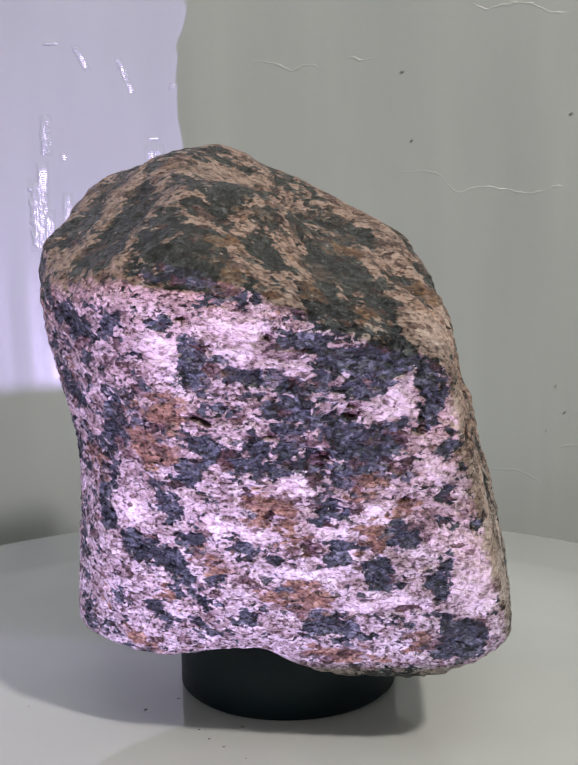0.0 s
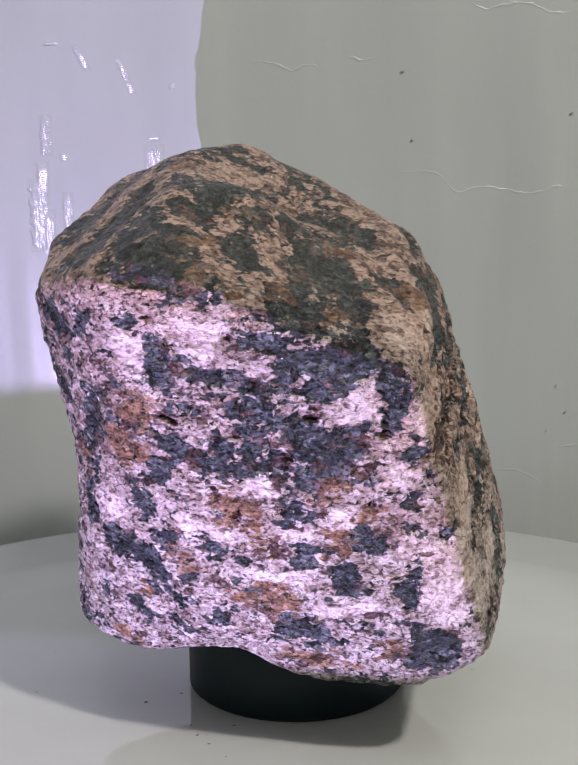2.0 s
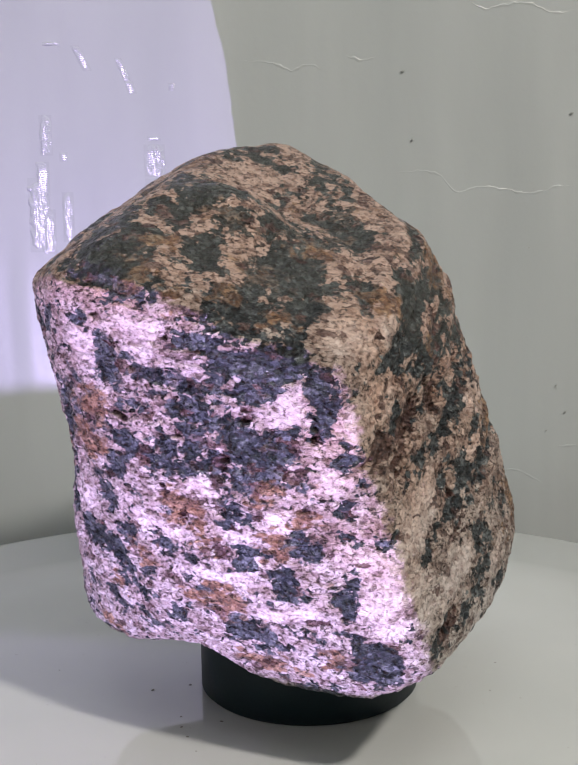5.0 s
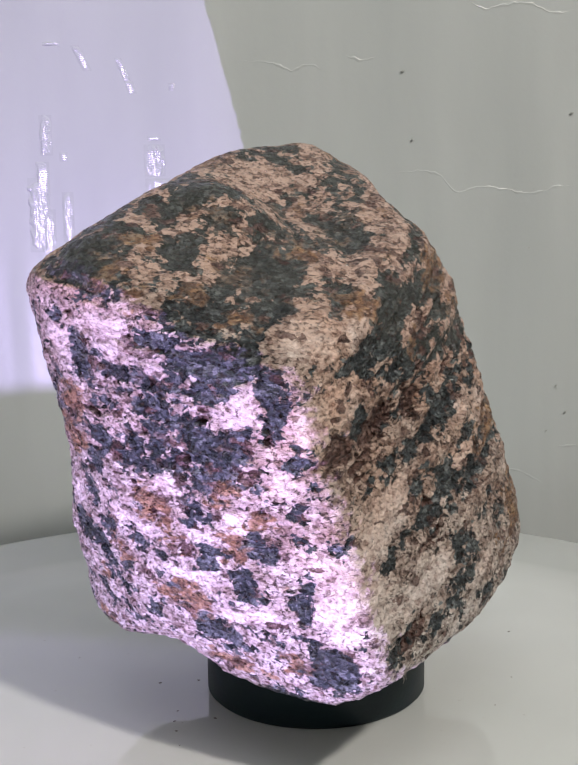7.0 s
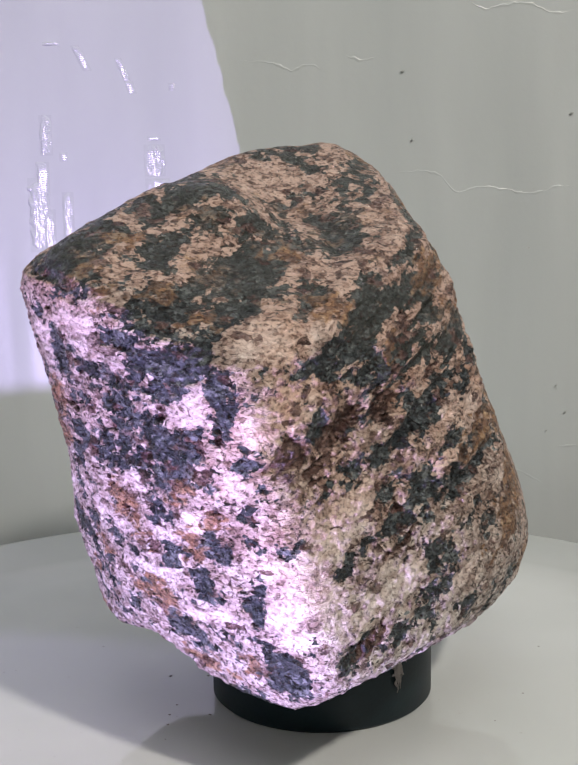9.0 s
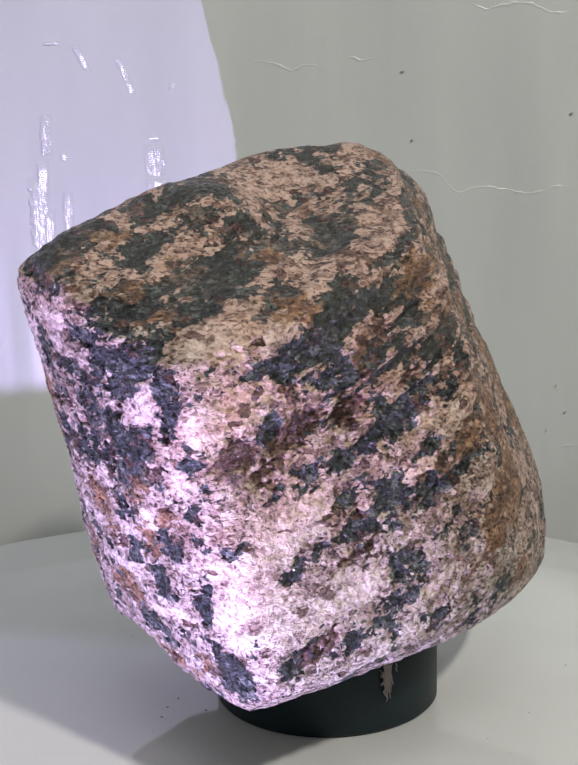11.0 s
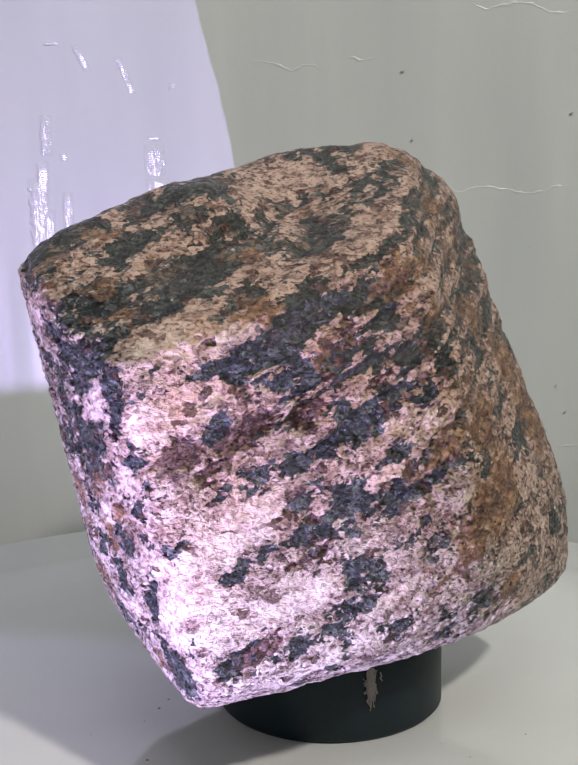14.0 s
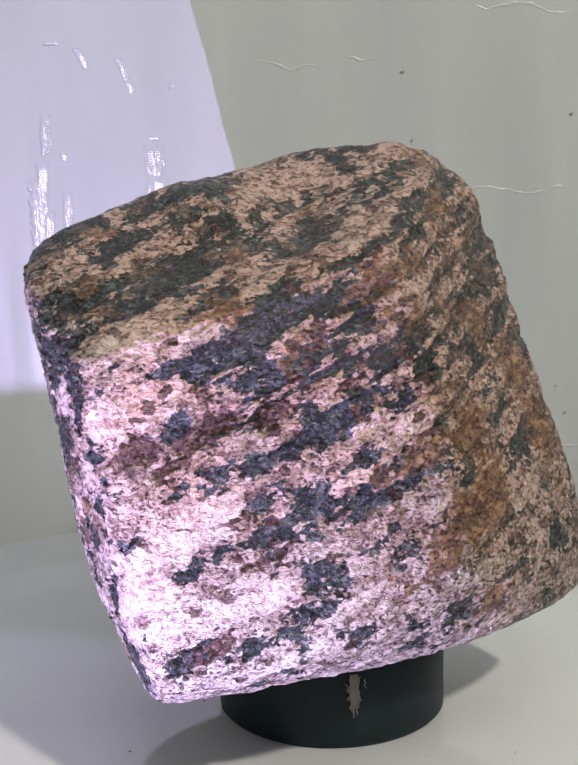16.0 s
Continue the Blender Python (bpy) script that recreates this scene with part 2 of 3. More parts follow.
# ---- setting ----
def build_room():
    bm = bmesh.new()
    # gently uneven wall face, as of a hand-plastered and painted wall
    nx, nz = 220, 120
    x0, x1, z0, z1 = -0.9, 1.7, -0.75, 1.75
    g = [[None] * (nz + 1) for _ in range(nx + 1)]
    for i in range(nx + 1):
        for k in range(nz + 1):
            x, z = x0 + (x1 - x0) * i / nx, z0 + (z1 - z0) * k / nz
            y = WALL_Y + 0.0012 * noise.noise((x * 9, 3.1, z * 5)) + 0.002 * noise.noise((x * 3, 7.7, z * 2))
            g[i][k] = bm.verts.new((x, y, z))
    for i in range(nx):
        for k in range(nz):
            bm.faces.new((g[i][k], g[i + 1][k], g[i + 1][k + 1], g[i][k + 1]))
    box(bm, (x0, WALL_Y + 0.006, z0), (x1, WALL_Y + 0.12, z1))
    wall = mesh_object("wall_back", bm, WALL)
    tagged(wall, "pale greenish glossy painted wall with hairline cracks", "wall", kind="structure")
    for name, low, high in (("wall_left", (-1.0, -1.9, -0.75), (-0.9, 0.45, 1.75)), ("wall_right", (1.7, -1.9, -0.75), (1.8, 0.45, 1.75)),
                            ("wall_front", (-0.9, -2.0, -0.75), (1.7, -1.9, 1.75))):
        bm = bmesh.new()
        box(bm, low, high)
        tagged(mesh_object(name, bm, PLASTER, flat=True), "plain pale matt plastered wall closing the room", "wall", kind="structure")
    bm = bmesh.new()
    box(bm, (-1.0, -2.0, 1.75), (1.8, 0.45, 1.85))
    tagged(mesh_object("ceiling", bm, PLASTER, flat=True), "plain pale ceiling over the room", "ceiling", kind="structure")
    bm = bmesh.new()
    box(bm, (-1.0, -2.0, -0.85), (1.8, 0.45, -0.75))
    tagged(mesh_object("floor", bm, WOOD, flat=True), "plain brown floor of the room", "floor", kind="structure")
    return wall


# hairline cracks in the paint: runs of points on the wall (mm across, mm up)
CRACKS = [[(87, 216), (94, 212), (102, 213), (112, 214), (123, 210), (134, 211)], [(-7, 192), (7, 191), (15, 188), (20, 190), (24, 190), (27, 188)], [(54, 145), (68, 146), (77, 144), (84, 137), (94, 139), (108, 137), (118, 136), (128, 139), (137, 138)], [(37, 194), (44, 192), (50, 193)], [(100, 16), (112, 15), (122, 10)], [(129, 26), (142, 26)]]
# added glint patches: across, up, half width, half height (mm), brokenness, lean
# tilts that mirror the LED lamp to the camera: base, change per mm
DOWN, SIDE = (-0.1261, 0.00202), (0.1174, 0.00209)
GLINTS = [(-90, 145, 2.9, 7.1, 0.50, 0.0), (-92, 130, 4.6, 15.6, 1.00, 0.0), (-88, 123, 2.7, 9.3, 0.70, 0.0), (-80, 129, 2.5, 10.4, 1.00, 0.0), (-43, 152, 4.4, 6.6, 1.00, 0.0), (-42, 141, 5.2, 3.5, 0.15, 0.0), (-72, 194, 1.9, 5.2, 0.20, 0.5), (-55, 189, 1.5, 5.0, 0.70, 0.4), (-52, 182, 1.9, 2.5, 0.20, 0.3), (-81, 154, 1.7, 1.9, 0.10, 0.0), (-35, 182, 1.5, 1.5, 0.70, 0.0), (-43, 161, 2.9, 0.8, 0.20, 0.0), (-88, 163, 2.7, 8.3, 1.60, 0.0), (-84, 200, 3.7, 0.8, 0.80, 0.0), (-94, 141, 2.9, 1.0, 0.30, 0.0)]
# chips and flecks in the paint: across, up, radius (mm)
CHIPS = [(61, 187, 0.9), (65, 159, 0.6), (132, 169, 0.9), (128, 53, 0.5), (132, 41, 0.5), (124, 33, 0.5), (115, 113, 0.3)]


def build_cracks(wall):
    for run in CRACKS:
        bm = bmesh.new()
        rows = []
        n = 14 * (len(run) - 1)
        for k in range(n + 1):
            i = min(k // 14, len(run) - 2)
            f = k / 14 - i
            q = [Vector(run[max(0, min(len(run) - 1, i + j))]) for j in (-1, 0, 1, 2)]
            c = q[1] + 0.5 * f * (q[2] - q[0] + f * (2 * q[0] - 5 * q[1] + 4 * q[2] - q[3] + f * (3 * (q[1] - q[2]) + q[3] - q[0])))
            x = c.x
            z = c.y + 0.7 * noise.noise((x * 0.5, run[0][1], 0.3))
            w = (0.65 + 0.7 * noise.noise((x * 0.25, 5.0, run[0][1]))) * min(1, 4 * k / n + 0.1, 4 * (n - k) / n + 0.1)
            x, z, w = x / 1000, z / 1000, w / 1000
            y = WALL_Y + 0.0012 * noise.noise((x * 9, 3.1, z * 5)) + 0.002 * noise.noise((x * 3, 7.7, z * 2))
            rows.append([bm.verts.new((x, y + dy * w, z + dz * w)) for dz, dy in ((-2.6, 0.10), (-0.7, -0.02), (-0.2, -0.22), (0.25, -0.18), (0.9, 0.2))])
        for a, c in zip(rows, rows[1:]):
            for j in range(4):
                bm.faces.new((a[j], c[j], c[j + 1], a[j + 1]))
        bmesh.ops.recalc_face_normals(bm, faces=bm.faces)
        part("paint_crack", bm, WALL, wall, "lifted edge of cracked paint")
    for x, z, w, h, broken, lean in GLINTS:
        # ripples shaped to throw the LED lamp back as streaks, leaning a little downwards
        bm = bmesh.new()
        nx, nz = max(8, round(w * 2 / 0.2)), max(8, round(h * 2 / 0.125))
        ripple = 0.75
        grid = []
        for i in range(nz + 1):
            line = []
            for k in range(nx + 1):
                u, v = 2 * k / nx - 1, 2 * i / nz - 1
                px, pz = x + u * w - lean * v * h, z + v * h
                shift = 0.5 * noise.noise((px * 0.5, pz * 0.12, 4.0))
                tooth = math.floor((v * h + shift) / ripple + 0.5) * ripple - shift
                slope = DOWN[0] + (z + tooth) * DOWN[1]
                slope *= 1 + broken * 0.75 * noise.noise((px * 0.5, pz * 0.13, 9.0))
                side = SIDE[0] + px * SIDE[1]
                rise = slope * (v * h - tooth + ripple / 2) + side * u * w + abs(side) * w + 0.05 * broken
                rise += broken * (0.09 * noise.noise((px * 0.9, pz * 0.16, 3.0)) + 0.05 * noise.noise((px * 1.8, pz * 0.5, 7.0)))
                r = min(1, (abs(u) ** 3 + abs(v) ** 4) ** 0.333 * (1 + 0.35 * noise.noise((px * 0.45, pz * 0.3, 1.0)) + 0.1))
                px, pz = px / 1000, pz / 1000
                y = WALL_Y + 0.0012 * noise.noise((px * 9, 3.1, pz * 5)) + 0.002 * noise.noise((px * 3, 7.7, pz * 2))
                line.append(bm.verts.new((px, y - 0.00002 - rise / 1000 * (1 - r ** 4), pz)))
            grid.append(line)
        for a, c in zip(grid, grid[1:]):
            for k in range(nx):
                bm.faces.new((a[k], a[k + 1], c[k + 1], c[k]))
        bmesh.ops.recalc_face_normals(bm, faces=bm.faces)
        if sum(f.normal.y for f in bm.faces) > 0:
            bmesh.ops.reverse_faces(bm, faces=bm.faces)
        part("glint_ripple", bm, GLINT_PAINT, wall, "glossy wall ripples tilted to glint")
    for x, z, r in CHIPS:
        bm = bmesh.new()
        bmesh.ops.create_icosphere(bm, subdivisions=2, radius=1)
        for v in bm.verts:
            k = 1 + 0.35 * noise.noise((v.co.x * 2 + x, v.co.y, v.co.z * 2 + z))
            v.co = Vector((v.co.x * r * k, v.co.y * 0.5, v.co.z * r * 0.6 * k + 0.25 * v.co.x * r)) / 1000 + Vector((x / 1000, WALL_Y, z / 1000))
        part("paint_chip", bm, CHIP, wall, "small grey chip in the paint")


# specks and scuffs on the disc: place and radius (mm)
SPECKS = [(-77, 90, 0.2), (-69, 0, 0.3), (59, 28, 0.2), (-78, -33, 0.2), (-76, -30, 0.2), (16, -45, 0.5), (-6, -36, 0.3), (-6, -52, 0.2), (-16, -24, 0.5), (-19, -18, 0.4), (-12, -29, 0.4), (-35, -4, 0.5), (-26, 3, 0.4), (56, 49, 0.3), (42, 84, 0.3), (-7, -17, 0.5)]


def build_turntable():
    thing = new("turntable")
    tagged(thing, "round white glossy turntable disc before a painted wall", "turntable")
    e = 0.0012
    bm = lathe([(0, 0), (DISC_R * 0.3, 0), (DISC_R * 0.7, 0), (DISC_R - e, 0), (DISC_R, -e), (DISC_R, -0.022 + e), (DISC_R - e, -0.022), (0, -0.022)], 192)
    part("disc", bm, DISC, thing, "white glossy disc with scuffs")
    bm = lathe([(0, -0.022), (0.055, -0.022), (0.055, -0.030), (0, -0.030)], 64)
    part("hub", bm, BLACK, thing, "black hub under the disc")
    for x, y, r in SPECKS:
        bm = bmesh.new()
        bmesh.ops.create_icosphere(bm, subdivisions=2, radius=r / 1000)
        for v in bm.verts:
            v.co = v.co * (1 + 0.5 * noise.noise(v.co * 1500 + Vector((x, y, 0))))
            v.co.z *= 0.2
            v.co.x *= 0.6 + 0.9 * abs(math.sin(x))
            v.co.y *= 0.6 + 0.5 * abs(math.cos(y))
            v.co += Vector((x / 1000, y / 1000, 0.0001))
        part("dirt_speck", bm, DIRT, thing, "dark speck of stone dust")
    return thing


def build_table():
    thing = new("table")
    thing.location = (0, -0.15, -0.75)
    tagged(thing, "plain brown table board under the turntable", "table")
    bm = bmesh.new()
    box(bm, (-0.45, -0.30, 0.69), (0.45, 0.345, 0.72))
    part("tabletop", bm, WOOD, thing)
    for sx in (-0.41, 0.41):
        for sy in (-0.26, 0.30):
            bm = bmesh.new()
            box(bm, (sx - 0.025, sy - 0.025, 0), (sx + 0.025, sy + 0.025, 0.69))
            part("leg", bm, WOOD, thing)
    return thing


# ---- the stone ----
CENTRE = Vector((0.0080, 0.0066, 0.0866))
# worn faces of the stone: bearing, rise (degrees) and distance from its centre (mm)
FACETS = [
    (298, 73, 62.5), (136, 70, 80.8), (36, 50, 60.0), (211, 58, 70.4), (162, 12, 78.5), (359, 22, 44.9),
    (262, 40, 81.8), (37, 25, 48.0), (262, -8, 65.1), (120, 14, 71.4), (28, 16, 50.9), (240, -13, 65.2),
    (41, 2, 67.9), (283, -5, 69.1), (181, -3, 65.6), (331, 62, 47.8), (256, -12, 66.7), (115, -1, 62.8),
    (350, 13, 49.4), (218, -6, 67.8), (22, -20, 71.6), (263, -28, 70.6), (133, -39, 78.6), (8, -24, 71.6),
    (223, -76, 73.0), (51, -84, 61.6), (358, -53, 74.0),
]
ROUNDING = 32.5
# shallow hollows and swellings: bearing, rise, width, depth as a share of the radius
HOLLOWS = [(195, -10, 0.36, -0.115), (249, -67, 0.15, -0.115), (243, 71, 0.15, 0.149), (213, 80, 0.18, -0.046), (227, 37, 0.2, 0.027), (1, -6, 0.15, 0.026), (287, -5, 0.5, -0.02), (351, 42, 0.48, 0.105), (248, -63, 0.13, -0.182), (221, -24, 0.15, 0.047), (303, 29, 0.15, 0.043), (330, 34, 0.18, 0.011), (9, -21, 0.16, -0.033), (37, 49, 0.25, 0.021), (314, -27, 0.18, 0.023), (95, 50, 0.21, 0.044), (180, 31, 0.12, 0.031), (345, 89, 0.18, -0.056), (298, 3, 0.23, 0.033), (326, 4, 0.22, -0.024), (261, 22, 0.08, 0.009), (338, -32, 0.24, 0.007), (155, 15, 0.16, 0.03), (168, 33, 0.12, -0.03)]
# mineral patches: place in the stone, half length along the layers and half height across them (mm)
DARK_SUMMIT = [(-28, 15, 152, 4.2, 2.8), (-6, -12, 149, 4.7, 2), (-31, -2, 146, 6.6, 3.3), (-6, -19, 146, 6.3, 2.5), (-16, -27, 144, 3.4, 2), (17, 26, 143, 6.5, 1.3), (18, 40, 143, 4.6, 2.7), (-12, -30, 142, 6.1, 3.1), (1, 7, 142, 3.3, 1.6), (-35, -15, 140, 6.4, 2.6), (17, 17, 140, 6.3, 2.1), (1, -22, 140, 5.9, 3.9), (-17, -43, 139, 7, 2.3), (13, 12, 139, 5.9, 2.1), (9, -15, 138, 5.1, 3.2), (4, -23, 137, 5, 1.7), (-53, 4, 137, 4.1, 2.7), (29, 33, 136, 5.1, 2.1)]
DARK_TOP = [(26, 6, 135, 5.4, 1.6), (27, 6, 135, 7.5, 1), (-23, -53, 134, 4.6, 1.4), (-35, -40, 133, 4.8, 1.7), (24, -6, 133, 7.4, 1.2), (1, -38, 132, 9, 1.5), (-44, -29, 131, 5, 2.5), (15, -23, 131, 7.5, 1.5), (39, 25, 131, 3.1, 1.7), (-16, -60, 130, 6.1, 3.3), (16, -29, 129, 4.9, 2.5), (8, -43, 128, 2.4, 2.4), (-10, -61, 127, 4.4, 2), (-4, -61, 127, 2.8, 3.3), (18, -31, 127, 6.2, 2.7), (23, -31, 126, 6.1, 3.1), (23, -35, 124, 7.3, 1.7), (13, -51, 123, 4.6, 2.3)]
DARK_CROWN = [(12, -54, 123, 6.2, 2.5), (45, -13, 123, 4.7, 1.2), (38, -26, 122, 7, 0.9), (30, -44, 120, 3, 2.4), (19, -54, 120, 5.7, 2.3), (27, -44, 120, 7.2, 1.7), (-50, -34, 119, 1.8, 2.5), (-23, -59, 119, 2.5, 1.4), (19, -58, 119, 4.9, 2.4), (-35, -52, 118, 4, 2.5), (-46, -39, 117, 3.4, 3.4), (31, -52, 117, 4.7, 1.8), (7, -63, 116, 2.2, 1.3), (49, 10, 116, 3.6, 3.6), (12, -63, 115, 4.4, 2), (49, 19, 115, 4.2, 3.6), (-42, -44, 114, 2.4, 1.4), (48, -20, 114, 5.7, 5.2)]
DARK_BROW = [(32, -62, 111, 3.9, 3.4), (50, 20, 111, 3.6, 3), (-8, -60, 110, 2, 2.5), (18, -63, 110, 3.9, 2.8), (-16, -58, 109, 3.6, 5.1), (25, -63, 109, 5.6, 3.9), (50, -19, 109, 3.4, 3.4), (22, -62, 108, 5.6, 3.3), (52, 1, 108, 2.9, 2.3), (52, 14, 108, 3.6, 3), (3, -61, 107, 4.5, 1.8), (50, -24, 107, 5.1, 4.6), (48, -35, 107, 2.5, 1.6), (52, -6, 107, 4.1, 2.9), (-6, -60, 106, 2.8, 1.4), (-2, -60, 106, 2.5, 1.6), (12, -62, 105, 4.6, 4.6), (49, -29, 105, 5.1, 2.9)]
DARK_HIGH = [(7, -61, 104, 5.1, 2.2), (22, -62, 104, 5.6, 3.4), (26, -62, 104, 4.4, 2.8), (51, 24, 104, 4.2, 3.6), (34, 47, 104, 3.3, 4.6), (-38, -44, 102, 1.8, 3.3), (14, 74, 102, 2.8, 4.3), (39, -60, 101, 2.8, 5.1), (39, -60, 101, 3.3, 4.9), (48, 33, 101, 3.7, 2.5), (3, -60, 99, 2.3, 1.4), (-11, -57, 98, 3.2, 2.1), (54, 18, 98, 3, 2.4), (-6, -58, 97, 2.3, 1.4), (8, -60, 97, 4, 2.5), (20, -61, 97, 2.8, 2.3), (18, -61, 97, 4.6, 2.8), (-36, -45, 96, 2.6, 4.8)]
DARK_UPPER = [(-45, -33, 96, 1.7, 1.7), (38, -60, 95, 2.1, 2.1), (50, -39, 94, 4, 2.8), (55, -7, 93, 4, 3.5), (56, -1, 93, 5.2, 3.5), (31, -60, 92, 2.9, 3.4), (17, -60, 91, 5.5, 4), (44, -58, 90, 1.7, 2.9), (6, -59, 90, 4.7, 4.7), (45, -58, 90, 3, 3.3), (-36, -42, 89, 3, 2.4), (27, -60, 89, 4.5, 3.9), (14, -59, 87, 3.4, 2.3), (26, -60, 87, 4, 4), (-13, -55, 87, 3.5, 3.2), (-2, -57, 87, 3.5, 4.6), (59, 5, 86, 4.7, 3.3), (58, 16, 86, 2.4, 2.1)]
DARK_MIDDLE = [(55, -21, 85, 4, 3.2), (-7, -56, 84, 2.5, 2.1), (57, -8, 84, 2.9, 2.1), (2, -57, 83, 2.9, 1.6), (53, -31, 83, 5.1, 2.9), (48, -56, 82, 2.3, 2.3), (33, 65, 82, 2.7, 3.4), (20, -59, 81, 3.2, 2.5), (60, 18, 81, 3, 3), (53, -40, 80, 3.4, 2.8), (-19, -51, 79, 2.4, 2.4), (-37, -38, 78, 1.9, 2.7), (43, -56, 77, 2.3, 1.8), (44, -56, 77, 2.8, 2.8), (56, 34, 77, 4.9, 3.7), (59, -7, 76, 6.4, 4.9), (57, -23, 75, 3.4, 2.5), (61, 3, 74, 3.5, 3.3)]
DARK_WAIST = [(-23, -47, 73, 3.8, 4.8), (17, -57, 73, 2.1, 1.6), (55, -40, 72, 2.7, 1.6), (-41, -33, 71, 1.9, 2.5), (13, -57, 71, 2.3, 2.1), (43, -56, 70, 2.1, 1.4), (53, -51, 69, 4, 1.4), (-24, -46, 68, 2.4, 1.8), (59, -20, 68, 5.2, 2.5), (61, -12, 68, 4, 2.5), (63, 11, 68, 3, 2.4), (32, -57, 67, 2.9, 2.9), (51, -53, 67, 2.2, 3.6), (-39, -36, 66, 2.8, 3.5), (31, -56, 66, 3.2, 3.4), (53, 47, 65, 2.5, 3.2), (58, -33, 64, 4.6, 2.3), (63, 7, 64, 2.9, 2.4)]
DARK_LOWER = [(-18, -47, 62, 3, 2.4), (-6, -52, 62, 3.3, 2.6), (58, -38, 62, 4, 2.3), (-33, -40, 61, 4.3, 3.5), (17, -55, 61, 3, 2.6), (64, 13, 61, 5.3, 4.1), (47, -54, 60, 2.3, 2.3), (58, -38, 60, 4, 1.6), (63, -9, 60, 4.6, 3.5), (-31, -41, 59, 3.1, 2.7), (46, -54, 59, 3, 3.6), (-24, -43, 57, 4.3, 3.5), (28, -55, 57, 3.8, 4.2), (65, -4, 56, 4.1, 3.5), (64, -12, 56, 3.5, 2.1), (27, -55, 55, 2.6, 3.3), (44, 68, 55, 4.1, 5.4), (42, -54, 54, 3, 2.4)]
DARK_LOW = [(44, -54, 54, 4, 4), (61, -31, 54, 4.6, 1.4), (-20, -44, 53, 3.1, 2.5), (-12, -48, 53, 3.7, 1.7), (65, -7, 51, 3.5, 2.3), (54, 53, 50, 3.2, 3.2), (-21, -42, 48, 2.2, 1.7), (65, -16, 48, 5.2, 2.3), (62, -36, 47, 4.7, 1.6), (-14, -45, 46, 3.1, 1.5), (59, -49, 46, 3.4, 2.9), (66, 15, 45, 3.6, 3.6), (-30, -37, 44, 2.3, 1.8), (54, -51, 44, 4.6, 2.3), (66, -14, 43, 2.9, 2.9), (62, 29, 43, 6.2, 3.7), (64, -28, 43, 4.6, 1.6), (-3, -46, 42, 3.1, 3.1)]
DARK_FOOT = [(66, -1, 42, 4.7, 3), (62, -42, 42, 5.2, 2.5), (63, -33, 42, 2.9, 2.3), (33, -51, 41, 3.7, 4.9), (45, -51, 41, 5.8, 2.9), (18, -49, 40, 7.4, 3.1), (-17, -42, 40, 3.1, 2), (51, -51, 40, 5, 3.7), (-24, -38, 39, 3.2, 2.5), (-49, -18, 37, 2.7, 4.7), (62, 17, 37, 3.7, 2.5), (44, -50, 36, 7.5, 5), (49, -50, 35, 7, 3.5)]
RUST_SUMMIT = [(-1, 49, 153, 4.2, 2.8), (14, 48, 142, 8.1, 4.1), (-8, -42, 136, 5.3, 2.6), (21, -17, 131, 5.1, 2.5), (-6, -58, 130, 4.5, 3.4), (39, 28, 129, 7.5, 3.1), (45, 16, 127, 8.4, 3), (3, -59, 125, 3.4, 3.4), (12, -51, 124, 3.1, 3.7), (42, -24, 121, 5, 7.5), (26, -51, 118, 3.6, 3.6), (27, 50, 113, 6.6, 5.3), (51, -11, 109, 3.5, 2.9), (-47, -33, 104, 1.9, 3.1)]
RUST_TOP = [(-24, -53, 96, 5.2, 4.7), (25, 65, 96, 6.8, 5.5), (-27, -49, 87, 5.9, 5.3), (51, 37, 87, 7.5, 6.2), (58, 20, 84, 7.2, 3.6), (-42, -32, 81, 4.4, 4.4), (29, 70, 81, 6.9, 8.2), (60, 9, 80, 2.9, 2.3), (24, -59, 79, 4, 2.9), (2, -55, 73, 7, 3.5), (34, -57, 73, 3.5, 2.3), (53, 43, 72, 7.6, 7.6), (60, 32, 67, 6.1, 7.3), (25, -57, 66, 4.1, 3.5)]
RUST_CROWN = [(7, -55, 65, 4.7, 3), (64, 22, 62, 4.8, 4.8), (-13, -48, 58, 4.2, 2.4), (66, 14, 54, 6, 1.4), (2, -50, 50, 4.2, 2.4), (9, -51, 49, 7.3, 4.2), (-25, -40, 47, 2.5, 2.5), (60, 40, 45, 6.3, 3.2), (-42, -27, 41, 2.9, 3.3), (39, -50, 36, 3.7, 3.7), (19, -45, 32, 8.8, 2.8), (-33, -31, 32, 5.2, 2.6)]
GARNET_HIGH = [(-18, -60, 120, 1.8, 0.9), (1, -62, 116, 1.8, 1.1), (50, -3, 115, 3.5, 3.5), (54, 4, 102, 4.7, 1.4), (21, -61, 98, 2, 1.6), (53, -16, 97, 5.7, 2.3), (-16, -56, 95, 2.1, 1.4), (51, -29, 95, 5.7, 2.5), (38, -60, 94, 1.4, 2.3), (1, -58, 93, 1.7, 1.4), (51, -35, 91, 6.8, 2.8), (50, -50, 89, 6.8, 3.4)]
GARNET_LOW = [(13, -59, 86, 2.5, 1.8), (51, -42, 85, 5.7, 1.6), (-4, -55, 76, 2.1, 1.6), (34, -57, 75, 1.4, 1.6), (58, -19, 72, 2.3, 2.1), (2, -55, 71, 1.8, 1.8), (38, -55, 64, 1.4, 1.7), (60, -19, 64, 6.9, 1.2), (11, -55, 62, 2.1, 1.9), (36, -53, 46, 3.7, 1.7), (62, -36, 44, 6.9, 1.2)]
